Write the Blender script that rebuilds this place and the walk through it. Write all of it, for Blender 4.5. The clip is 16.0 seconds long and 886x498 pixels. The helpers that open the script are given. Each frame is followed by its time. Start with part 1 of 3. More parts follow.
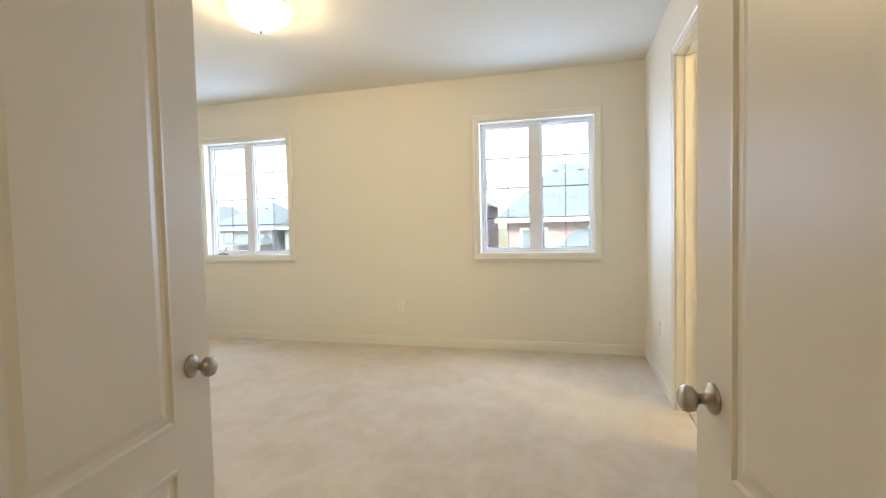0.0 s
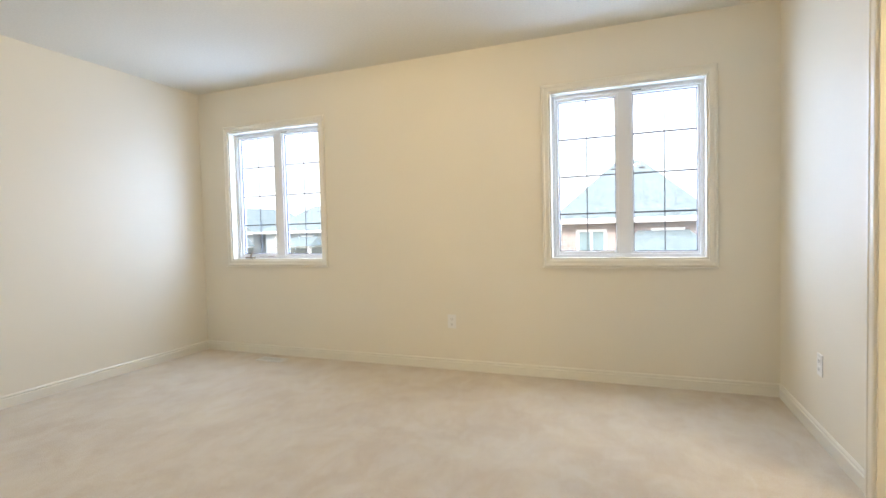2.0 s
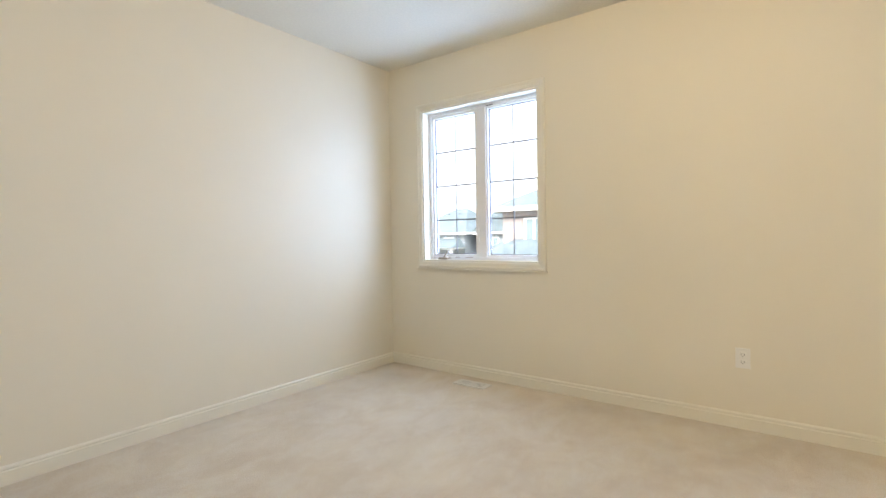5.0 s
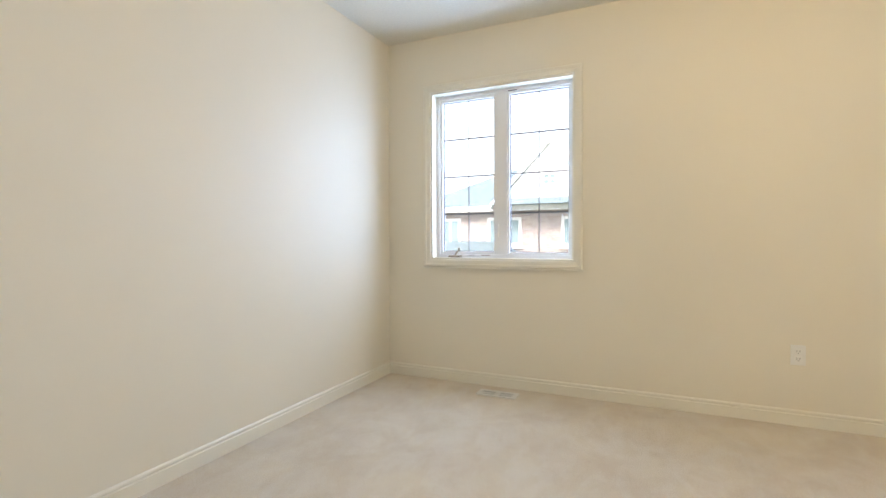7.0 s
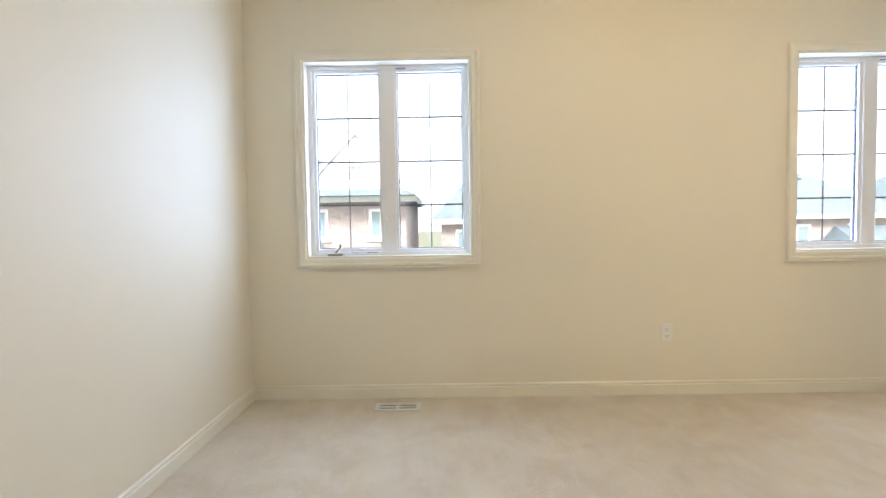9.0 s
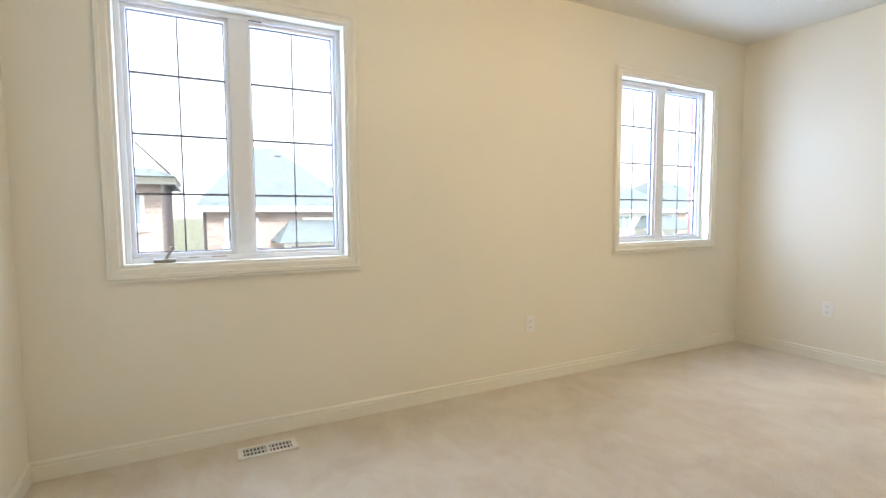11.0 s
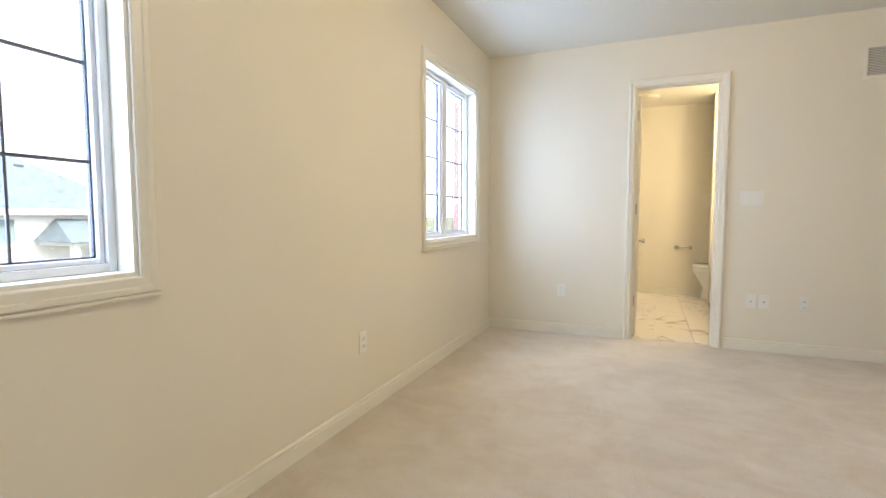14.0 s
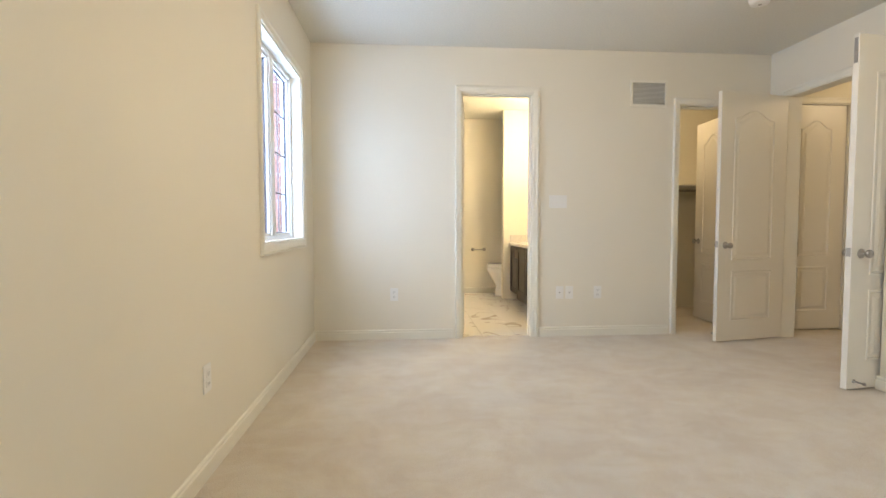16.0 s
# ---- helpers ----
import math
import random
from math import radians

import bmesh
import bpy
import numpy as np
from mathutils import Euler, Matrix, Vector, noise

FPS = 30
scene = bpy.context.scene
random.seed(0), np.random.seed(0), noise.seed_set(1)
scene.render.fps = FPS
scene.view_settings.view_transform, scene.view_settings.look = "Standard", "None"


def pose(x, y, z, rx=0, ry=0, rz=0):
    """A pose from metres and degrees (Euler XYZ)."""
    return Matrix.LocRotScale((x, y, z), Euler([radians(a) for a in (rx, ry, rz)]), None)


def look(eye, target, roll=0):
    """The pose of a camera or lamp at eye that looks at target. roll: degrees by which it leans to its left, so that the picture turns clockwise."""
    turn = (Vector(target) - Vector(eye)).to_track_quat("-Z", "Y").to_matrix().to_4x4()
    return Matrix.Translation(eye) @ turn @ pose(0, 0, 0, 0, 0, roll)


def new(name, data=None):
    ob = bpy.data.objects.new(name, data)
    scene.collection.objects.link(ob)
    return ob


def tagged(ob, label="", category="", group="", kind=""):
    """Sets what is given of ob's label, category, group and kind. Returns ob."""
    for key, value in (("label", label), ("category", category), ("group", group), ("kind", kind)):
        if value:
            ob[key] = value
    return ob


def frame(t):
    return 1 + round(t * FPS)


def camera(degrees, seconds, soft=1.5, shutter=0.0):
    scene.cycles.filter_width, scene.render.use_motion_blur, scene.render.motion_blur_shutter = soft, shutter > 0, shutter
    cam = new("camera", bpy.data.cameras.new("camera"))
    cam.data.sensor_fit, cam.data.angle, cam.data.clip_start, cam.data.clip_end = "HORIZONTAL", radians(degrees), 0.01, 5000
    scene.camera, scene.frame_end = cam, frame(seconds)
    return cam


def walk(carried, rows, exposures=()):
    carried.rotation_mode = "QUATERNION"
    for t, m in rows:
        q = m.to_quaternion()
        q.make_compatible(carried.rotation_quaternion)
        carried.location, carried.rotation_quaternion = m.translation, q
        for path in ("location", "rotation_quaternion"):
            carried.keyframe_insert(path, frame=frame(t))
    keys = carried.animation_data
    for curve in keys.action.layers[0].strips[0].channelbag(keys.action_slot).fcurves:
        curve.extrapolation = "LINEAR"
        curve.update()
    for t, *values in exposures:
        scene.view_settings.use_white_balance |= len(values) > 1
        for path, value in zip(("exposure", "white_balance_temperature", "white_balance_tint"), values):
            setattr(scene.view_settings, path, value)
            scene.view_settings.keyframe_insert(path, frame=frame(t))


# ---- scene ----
cam = camera(85.3, 16.0)

# the walk: seconds, place, turn
PATH = [
    (0, (4.723, -4.913, 1.276), (4.199, -2.985, 1.186), -1.32),
    (0.5, (4.681, -4.691, 1.272), (4.136, -2.769, 1.179), -1.52),
    (1, (4.627, -4.464, 1.268), (4.068, -2.546, 1.176), -1.48),
    (1.5, (4.524, -4.237, 1.256), (3.903, -2.338, 1.171), -1.57),
    (2, (4.376, -4.021, 1.244), (3.659, -2.156, 1.170), -1.45),
    (2.5, (4.209, -3.842, 1.235), (3.377, -2.025, 1.168), -1.34),
    (3, (4.025, -3.698, 1.228), (3.060, -1.947, 1.166), -1.31),
    (3.5, (3.837, -3.592, 1.226), (2.759, -1.908, 1.174), -1.23),
    (4, (3.630, -3.506, 1.223), (2.470, -1.877, 1.175), -1.05),
    (4.5, (3.416, -3.447, 1.215), (2.221, -1.844, 1.161), -0.89),
    (5, (3.194, -3.431, 1.205), (1.994, -1.831, 1.155), -0.93),
    (5.2, (3.100, -3.433, 1.200), (1.905, -1.830, 1.152), -0.90),
    (7.3, (2.020, -3.580, 1.149), (1.295, -1.716, 1.106), -0.31),
    (7.5, (1.946, -3.559, 1.145), (1.300, -1.666, 1.101), -0.47),
    (8, (1.769, -3.496, 1.135), (1.323, -1.547, 1.086), -0.97),
    (8.2, (1.694, -3.468, 1.136), (1.327, -1.502, 1.087), -1.01),
    (10.3, (0.896, -3.039, 1.252), (1.504, -1.139, 1.104), -0.34),
    (10.5, (0.845, -2.981, 1.252), (1.541, -1.111, 1.106), -0.34),
    (11, (0.742, -2.823, 1.241), (1.650, -1.047, 1.099), -0.35),
    (11.5, (0.661, -2.620, 1.226), (1.770, -0.961, 1.089), -0.46),
    (12, (0.610, -2.396, 1.219), (1.898, -0.872, 1.080), -0.20),
    (12.5, (0.548, -2.180, 1.216), (2.003, -0.815, 1.076), -0.15),
    (13, (0.494, -1.969, 1.213), (2.098, -0.784, 1.067), -0.04),
    (13.5, (0.484, -1.755, 1.202), (2.216, -0.765, 1.058), 0.09),
    (14, (0.497, -1.537, 1.185), (2.334, -0.759, 1.046), 0.02),
    (14.5, (0.529, -1.330, 1.167), (2.446, -0.772, 1.036), 0.07),
    (15, (0.573, -1.143, 1.154), (2.542, -0.816, 1.029), 0.01),
    (15.5, (0.660, -1.004, 1.130), (2.654, -0.910, 1.015), 0.09),
    (16, (0.748, -0.875, 1.102), (2.740, -1.029, 1.004), -0.10),
]
K = 1.15                       # metres to one unit of the plan
walk(cam, [(t, look(eye, goal, roll)) for t, eye, goal, roll in PATH])

# ---- world, sun, lamps ----
world = bpy.data.worlds.new("sky")
scene.world = world
world.use_nodes = True
wn = world.node_tree
sky = wn.nodes.new("ShaderNodeTexSky")
sky.sky_type = "NISHITA"
sky.sun_disc = False
sky.sun_elevation, sky.sun_rotation = radians(42), radians(200)
sky.air_density, sky.dust_density, sky.ozone_density = 1.0, 6.0, 1.0
wn.links.new(sky.outputs[0], wn.nodes["Background"].inputs[0])
wn.nodes["Background"].inputs[1].default_value = 0.08
cloud = wn.nodes.new("ShaderNodeBackground")          # the even overcast deck
cloud.inputs[0].default_value, cloud.inputs[1].default_value = (0.90, 0.96, 1.0, 1), 1.25
both = wn.nodes.new("ShaderNodeAddShader")
wn.links.new(wn.nodes["Background"].outputs[0], both.inputs[0])
wn.links.new(cloud.outputs[0], both.inputs[1])
wn.links.new(both.outputs[0], wn.nodes["World Output"].inputs[0])
scene.view_settings.exposure = 1.06

sun_data = bpy.data.lights.new("sun", "SUN")
sun_data.energy, sun_data.angle, sun_data.color = 2.7, radians(12), (1, 0.96, 0.9)
sun = new("sun", sun_data)
sun.matrix_world = look((8, -30, 28), (0, 0, 0))

WARM = (1.0, 0.75, 0.45)


def lamp_light(x, y, z, watts, radius=0.12, colour=WARM):
    d = bpy.data.lights.new("lamp_light", "POINT")
    d.energy, d.color, d.shadow_soft_size = watts, colour, radius
    return new("lamp_light", d)


def put_light(x, y, z, watts, radius=0.12, colour=WARM):
    ob = lamp_light(x, y, z, watts, radius, colour)
    ob.location = (x * K, y * K, z * K)
    return ob


def sky_light(x, z, w, h, watts):
    """The sky's light through one window, from beyond its brick reveal."""
    d = bpy.data.lights.new("window_light", "AREA")
    d.shape, d.size, d.size_y, d.energy, d.color = "RECTANGLE", w * K, h * K, watts, (0.46, 0.64, 1.0)
    ob = new("window_light", d)
    ob.matrix_world = look((x * K, 0.26 * K, (z + 0.06) * K), (x * K, -1, z * K))
    return ob


ROOM_W, ROOM_D, ROOM_H = 4.682, 3.945, 2.435
LAMP_X, LAMP_Y = 2.355, -1.775
put_light(LAMP_X, LAMP_Y, ROOM_H - 0.060, 20.0, 0.03)
put_light(6.0, -2.42, 2.0, 31, 0.25, (1.0, 0.79, 0.50))
put_light(5.5, -3.3, 2.2, 5, 0.08)
put_light(3.9, -5.2, 2.2, 7, 0.1)
for wx in (0.850, 3.790):
    sky_light(wx, 1.45, 1.06, 1.2, 28.0)
sky_light(5.5, 1.45, 0.7, 1.2, 5)


# ---- materials ----
def material(name, colour, rough=0.5, metal=0.0, vary=0.06, scale=6.0, bump=0.0, bump_scale=200.0, noise_detail=4.0, spec=0.5):
    m = bpy.data.materials.new(name)
    m.use_nodes = True
    t = m.node_tree
    b = t.nodes["Principled BSDF"]
    b.inputs["Roughness"].default_value = rough
    b.inputs["Metallic"].default_value = metal
    b.inputs["Specular IOR Level"].default_value = spec
    co = t.nodes.new("ShaderNodeTexCoord")
    n = t.nodes.new("ShaderNodeTexNoise")
    n.inputs["Scale"].default_value, n.inputs["Detail"].default_value = scale, noise_detail
    t.links.new(co.outputs["Object"], n.inputs["Vector"])
    r = t.nodes.new("ShaderNodeValToRGB")
    r.color_ramp.elements[0].position, r.color_ramp.elements[1].position = 0.3, 0.7
    r.color_ramp.elements[0].color = (*[c * (1 - vary) for c in colour], 1)
    r.color_ramp.elements[1].color = (*[min(1, c * (1 + vary)) for c in colour], 1)
    t.links.new(n.outputs["Fac"], r.inputs[0])
    t.links.new(r.outputs[0], b.inputs["Base Color"])
    if bump:
        n2 = t.nodes.new("ShaderNodeTexNoise")
        n2.inputs["Scale"].default_value = bump_scale
        n2.inputs["Detail"].default_value = 3
        t.links.new(co.outputs["Object"], n2.inputs["Vector"])
        bp = t.nodes.new("ShaderNodeBump")
        bp.inputs["Strength"].default_value = bump
        bp.inputs["Distance"].default_value = 0.004
        t.links.new(n2.outputs["Fac"], bp.inputs["Height"])
        t.links.new(bp.outputs[0], b.inputs["Normal"])
    return m


PAINT = material("wall_paint", (0.818, 0.772, 0.650), 0.55, vary=0.012, scale=1.2, bump=0.06, bump_scale=260)
CEIL = material("ceiling_stipple", (0.795, 0.772, 0.685), 0.9, vary=0.03, scale=60, bump=0.7, bump_scale=90)
TRIM = material("trim_paint", (0.83, 0.795, 0.685), 0.34, vary=0.012, scale=3)
DOORP = material("door_paint", (0.80, 0.758, 0.655), 0.34, vary=0.015, scale=2.5, bump=0.05, bump_scale=120)
VINYL = material("white_vinyl", (0.84, 0.85, 0.86), 0.3, vary=0.01)
MUNTIN = material("muntin_grey", (0.10, 0.10, 0.12), 0.4, vary=0.03)
SPACER = material("dark_spacer", (0.06, 0.06, 0.08), 0.5)
NICKEL = material("brushed_nickel", (0.44, 0.41, 0.37), 0.28, 1.0, vary=0.05, scale=80)
HINGE = material("hinge_metal", (0.36, 0.32, 0.26), 0.38, 1.0, vary=0.06, scale=60)
PLATE = material("plate_plastic", (0.86, 0.85, 0.80), 0.3, vary=0.005)
VENT_SHADE = material("vent_shade", (0.03, 0.03, 0.03), 0.6)
SLOT_SHADE = material("slot_shade", (0.28, 0.27, 0.25), 0.6)
REG = material("register_enamel", (0.80, 0.78, 0.72), 0.4, vary=0.02)
GRILLE = material("grille_shade", (0.82, 0.81, 0.77), 0.5, vary=0.04, scale=9)
DUCT_SHADE = material("duct_shade_grey", (0.40, 0.385, 0.33), 0.8)
CABINET = material("vanity_wood", (0.055, 0.042, 0.034), 0.4, vary=0.25, scale=18)
COUNTER = material("counter_laminate", (0.70, 0.66, 0.58), 0.25, vary=0.12, scale=50)
CHINA = material("white_china", (0.86, 0.86, 0.84), 0.1, vary=0.005)
SUBFLOOR = material("tile_grout", (0.60, 0.56, 0.50), 0.8)
RED = material("red_print", (0.30, 0.20, 0.18), 0.5)


def carpet():
    m = material("carpet", (0.5, 0.43, 0.35), 1.0, spec=0.05)
    t = m.node_tree
    b = t.nodes["Principled BSDF"]
    co = t.nodes["Texture Coordinate"]
    ramp = t.nodes["Color Ramp"]
    big = t.nodes["Noise Texture"]
    # broad trodden patches
    big.inputs["Scale"].default_value, big.inputs["Detail"].default_value = 2.4, 7
    big.inputs["Roughness"].default_value = 0.72
    big.inputs["Distortion"].default_value = 0.5
    ramp.color_ramp.elements[0].position, ramp.color_ramp.elements[1].position = 0.40, 0.62
    ramp.color_ramp.elements[0].color = (0.665, 0.575, 0.455, 1)
    ramp.color_ramp.elements[1].color = (0.735, 0.657, 0.53, 1)
    # pile brushed this way and that: short strokes with soft edges
    lay = t.nodes.new("ShaderNodeMapping")
    lay.inputs["Scale"].default_value = (7.0, 3.6, 1.0)
    lay.inputs["Rotation"].default_value = (0, 0, 0.7)
    t.links.new(co.outputs["Object"], lay.inputs["Vector"])
    strokes = t.nodes.new("ShaderNodeTexNoise")
    strokes.inputs["Scale"].default_value, strokes.inputs["Detail"].default_value = 1.0, 5
    strokes.inputs["Roughness"].default_value, strokes.inputs["Distortion"].default_value = 0.65, 0.9
    t.links.new(lay.outputs[0], strokes.inputs["Vector"])
    edge = t.nodes.new("ShaderNodeValToRGB")
    edge.color_ramp.elements[0].position, edge.color_ramp.elements[1].position = 0.43, 0.60
    edge.color_ramp.elements[0].color = (0.455, 0.45, 0.44, 1)
    edge.color_ramp.elements[1].color = (0.545, 0.55, 0.555, 1)
    t.links.new(strokes.outputs["Fac"], edge.inputs[0])
    brushed = t.nodes.new("ShaderNodeMixRGB")
    brushed.blend_type = "OVERLAY"
    brushed.inputs[0].default_value = 0.5
    t.links.new(ramp.outputs[0], brushed.inputs[1])
    t.links.new(edge.outputs[0], brushed.inputs[2])
    fine = t.nodes.new("ShaderNodeTexNoise")
    fine.inputs["Scale"].default_value, fine.inputs["Detail"].default_value = 190, 4
    t.links.new(co.outputs["Object"], fine.inputs["Vector"])
    mix = t.nodes.new("ShaderNodeMixRGB")
    mix.blend_type = "OVERLAY"
    mix.inputs[0].default_value = 0.6
    t.links.new(brushed.outputs[0], mix.inputs[1])
    t.links.new(fine.outputs["Fac"], mix.inputs[2])
    t.links.new(mix.outputs[0], b.inputs["Base Color"])
    bp = t.nodes.new("ShaderNodeBump")
    bp.inputs["Strength"].default_value, bp.inputs["Distance"].default_value = 0.8, 0.008
    t.links.new(fine.outputs["Fac"], bp.inputs["Height"])
    t.links.new(bp.outputs[0], b.inputs["Normal"])
    b.inputs["Sheen Weight"].default_value = 0.25
    return m


def marble():
    m = material("marble_tile", (0.8, 0.77, 0.7), 0.12)
    t = m.node_tree
    b = t.nodes["Principled BSDF"]
    co = t.nodes["Texture Coordinate"]
    info = t.nodes.new("ShaderNodeObjectInfo")
    add = t.nodes.new("ShaderNodeVectorMath")
    add.operation = "MULTIPLY_ADD"
    t.links.new(info.outputs["Random"], add.inputs[0])
    add.inputs[1].default_value = (9, 5, 3)
    t.links.new(co.outputs["Object"], add.inputs[2])
    n = t.nodes["Noise Texture"]
    n.inputs["Scale"].default_value, n.inputs["Distortion"].default_value = 1.1, 1.2
    t.links.new(add.outputs[0], n.inputs["Vector"])
    r = t.nodes["Color Ramp"]
    e = r.color_ramp.elements
    e[0].position, e[0].color = 0.0, (0.80, 0.77, 0.71, 1)
    e[1].position, e[1].color = 1.0, (0.84, 0.81, 0.75, 1)
    for p, c in ((0.488, (0.8, 0.77, 0.71, 1)), (0.497, (0.42, 0.36, 0.29, 1)), (0.508, (0.8, 0.77, 0.71, 1))):
        e.new(p).color = c
    return m


def glass():
    m = bpy.data.materials.new("window_glass")
    m.use_nodes = True
    t = m.node_tree
    t.nodes.remove(t.nodes["Principled BSDF"])
    tr, gl, mx = t.nodes.new("ShaderNodeBsdfTransparent"), t.nodes.new("ShaderNodeBsdfGlossy"), t.nodes.new("ShaderNodeMixShader")
    gl.inputs["Roughness"].default_value = 0.02
    mx.inputs[0].default_value = 0.03
    t.links.new(tr.outputs[0], mx.inputs[1])
    t.links.new(gl.outputs[0], mx.inputs[2])
    t.links.new(mx.outputs[0], t.nodes["Material Output"].inputs[0])
    return m


def brick_mat(name, a, b_, mortar):
    m = material(name, a, 0.85)
    t = m.node_tree
    br = t.nodes.new("ShaderNodeTexBrick")
    br.inputs["Scale"].default_value = 1.0
    br.inputs["Brick Width"].default_value, br.inputs["Row Height"].default_value = 0.34, 0.11
    br.inputs["Mortar Size"].default_value = 0.008
    br.inputs["Color1"].default_value, br.inputs["Color2"].default_value = (*a, 1), (*b_, 1)
    br.inputs["Mortar"].default_value = (*mortar, 1)
    geo = t.nodes["Texture Coordinate"]
    sep, com, ad = t.nodes.new("ShaderNodeSeparateXYZ"), t.nodes.new("ShaderNodeCombineXYZ"), t.nodes.new("ShaderNodeMath")
    t.links.new(geo.outputs["Object"], sep.inputs[0])
    t.links.new(sep.outputs[0], ad.inputs[0])
    t.links.new(sep.outputs[1], ad.inputs[1])
    t.links.new(ad.outputs[0], com.inputs[0])
    t.links.new(sep.outputs[2], com.inputs[1])
    t.links.new(com.outputs[0], br.inputs["Vector"])
    t.links.new(br.outputs["Color"], t.nodes["Principled BSDF"].inputs["Base Color"])
    return m


def glow(name, colour, strength):
    m = bpy.data.materials.new(name)
    m.use_nodes = True
    b = m.node_tree.nodes["Principled BSDF"]
    b.inputs["Base Color"].default_value = (0.9, 0.88, 0.8, 1)
    b.inputs["Roughness"].default_value = 0.25
    b.inputs["Emission Color"].default_value = (*colour, 1)
    b.inputs["Emission Strength"].default_value = strength
    return m


CARPET, MARBLE, GLASS = carpet(), marble(), glass()
BRICK = brick_mat("house_brick", (0.30, 0.17, 0.13), (0.22, 0.12, 0.10), (0.4, 0.37, 0.34))
BRICK2 = brick_mat("pale_brick", (0.44, 0.37, 0.355), (0.31, 0.25, 0.24), (0.45, 0.42, 0.4))
SIDING = material("grey_siding", (0.30, 0.33, 0.36), 0.6, vary=0.06, scale=3)
ROOF = material("roof_shingle", (0.15, 0.195, 0.22), 0.9, vary=0.4, scale=5, bump=0.6, bump_scale=20)
WHITE_OUT = material("white_fascia", (0.75, 0.76, 0.78), 0.5, vary=0.03)
PANE_OUT = material("far_pane", (0.22, 0.30, 0.33), 0.1)
LAWN = material("ground_mix", (0.14, 0.15, 0.10), 0.95, vary=0.35, scale=0.4)
DOME = glow("lamp_glass", (1.0, 0.80, 0.50), 2.4)


# ---- mesh helpers ----
def box(bm, x0, y0, z0, x1, y1, z1, bevel=0.0):
    m = Matrix.Translation(((x0 + x1) / 2, (y0 + y1) / 2, (z0 + z1) / 2)) @ Matrix.Diagonal((abs(x1 - x0), abs(y1 - y0), abs(z1 - z0), 1))
    r = bmesh.ops.create_cube(bm, size=1, matrix=m)
    if bevel:
        es = {e for v in r["verts"] for e in v.link_edges}
        bmesh.ops.bevel(bm, geom=list(es), offset=bevel, segments=2, affect="EDGES", profile=0.6)


def mesh_of(bm, material_, smooth=False):
    me = bpy.data.meshes.new("mesh")
    bmesh.ops.recalc_face_normals(bm, faces=bm.faces)
    bm.to_mesh(me)
    bm.free()
    me.materials.append(material_)
    if smooth:
        for p in me.polygons:
            p.use_smooth = True
    return me


def part(name, bm, material_, parent=None, label="", smooth=False):
    ob = new(name, mesh_of(bm, material_, smooth))
    if parent is not None:
        ob.parent = parent
    return tagged(ob, label)


def bpart(name, boxes, material_, parent=None, bevel=0.0, label=""):
    bm = bmesh.new()
    for b in boxes:
        box(bm, *b, bevel=bevel)
    return part(name, bm, material_, parent, label)


def structure(name, boxes, material_, label, category, bevel=0.0):
    return tagged(bpart(name, boxes, material_, None, bevel), label, category, kind="structure")


def thing(name, label, category, at=None, group=""):
    e = new(name)
    e.empty_display_size = 0.1
    if at is not None:
        e.matrix_world = at
    return tagged(e, label, category, group)


def lathe(profile, seg=40):
    """A turned solid round z from (radius, height) pairs."""
    bm = bmesh.new()
    rings = []
    for r, z in profile:
        rings.append([bm.verts.new((max(r, 1e-4) * math.cos(2 * math.pi * i / seg), max(r, 1e-4) * math.sin(2 * math.pi * i / seg), z)) for i in range(seg)])
    for a, b in zip(rings, rings[1:]):
        for i in range(seg):
            bm.faces.new((a[i], a[(i + 1) % seg], b[(i + 1) % seg], b[i]))
    bm.faces.new(rings[0])
    bm.faces.new(rings[-1][::-1])
    return bm


def extrude_profile(points, length, axis="x"):
    """A moulding: (depth, height) points swept along x from 0 to length; depth goes to -y."""
    bm = bmesh.new()
    a = [bm.verts.new((0, -d, h)) for d, h in points]
    b = [bm.verts.new((length, -d, h)) for d, h in points]
    n = len(points)
    for i in range(n):
        bm.faces.new((a[i], a[(i + 1) % n], b[(i + 1) % n], b[i]))
    bm.faces.new(a[::-1])
    bm.faces.new(b)
    return bm


# ---- the shell ----
H = ROOM_H
WY = 0.205                     # outer face of the brick
OPEN_Z0, OPEN_Z1 = 0.858, 2.042
WIN = [(0.348, 1.353), (3.288, 4.293)]
BATH_WIN = (5.15, 5.85)
BD0, BD1, DOOR_H = -1.221, -1.842, 2.07      # bathroom opening
CD0, CD1 = -3.115, -3.75                     # closet opening
ED0, ED1 = 3.275, 4.49                       # entry opening


def wall_x(name, y0, y1, x0, x1, openings, label, mat=PAINT, zt=H, cat="wall"):
    """A wall along x with openings (x0, x1, z0, z1)."""
    bs, x = [], x0
    for a, b, z0, z1 in sorted(openings):
        bs.append((x, y0, 0, a, y1, zt))
        if z0 > 0:
            bs.append((a, y0, 0, b, y1, z0))
        bs.append((a, y0, z1, b, y1, zt))
        x = b
    bs.append((x, y0, 0, x1, y1, zt))
    return structure(name, bs, mat, label, cat)


def wall_y(name, x0, x1, y0, y1, openings, label, mat=PAINT):
    bs, y = [], y0
    for a, b, z1 in sorted(openings):
        bs.append((x0, y, 0, x1, a, H))
        bs.append((x0, a, z1, x1, b, H))
        y = b
    bs.append((x0, y, 0, x1, y1, H))
    return structure(name, bs, mat, label, "wall")


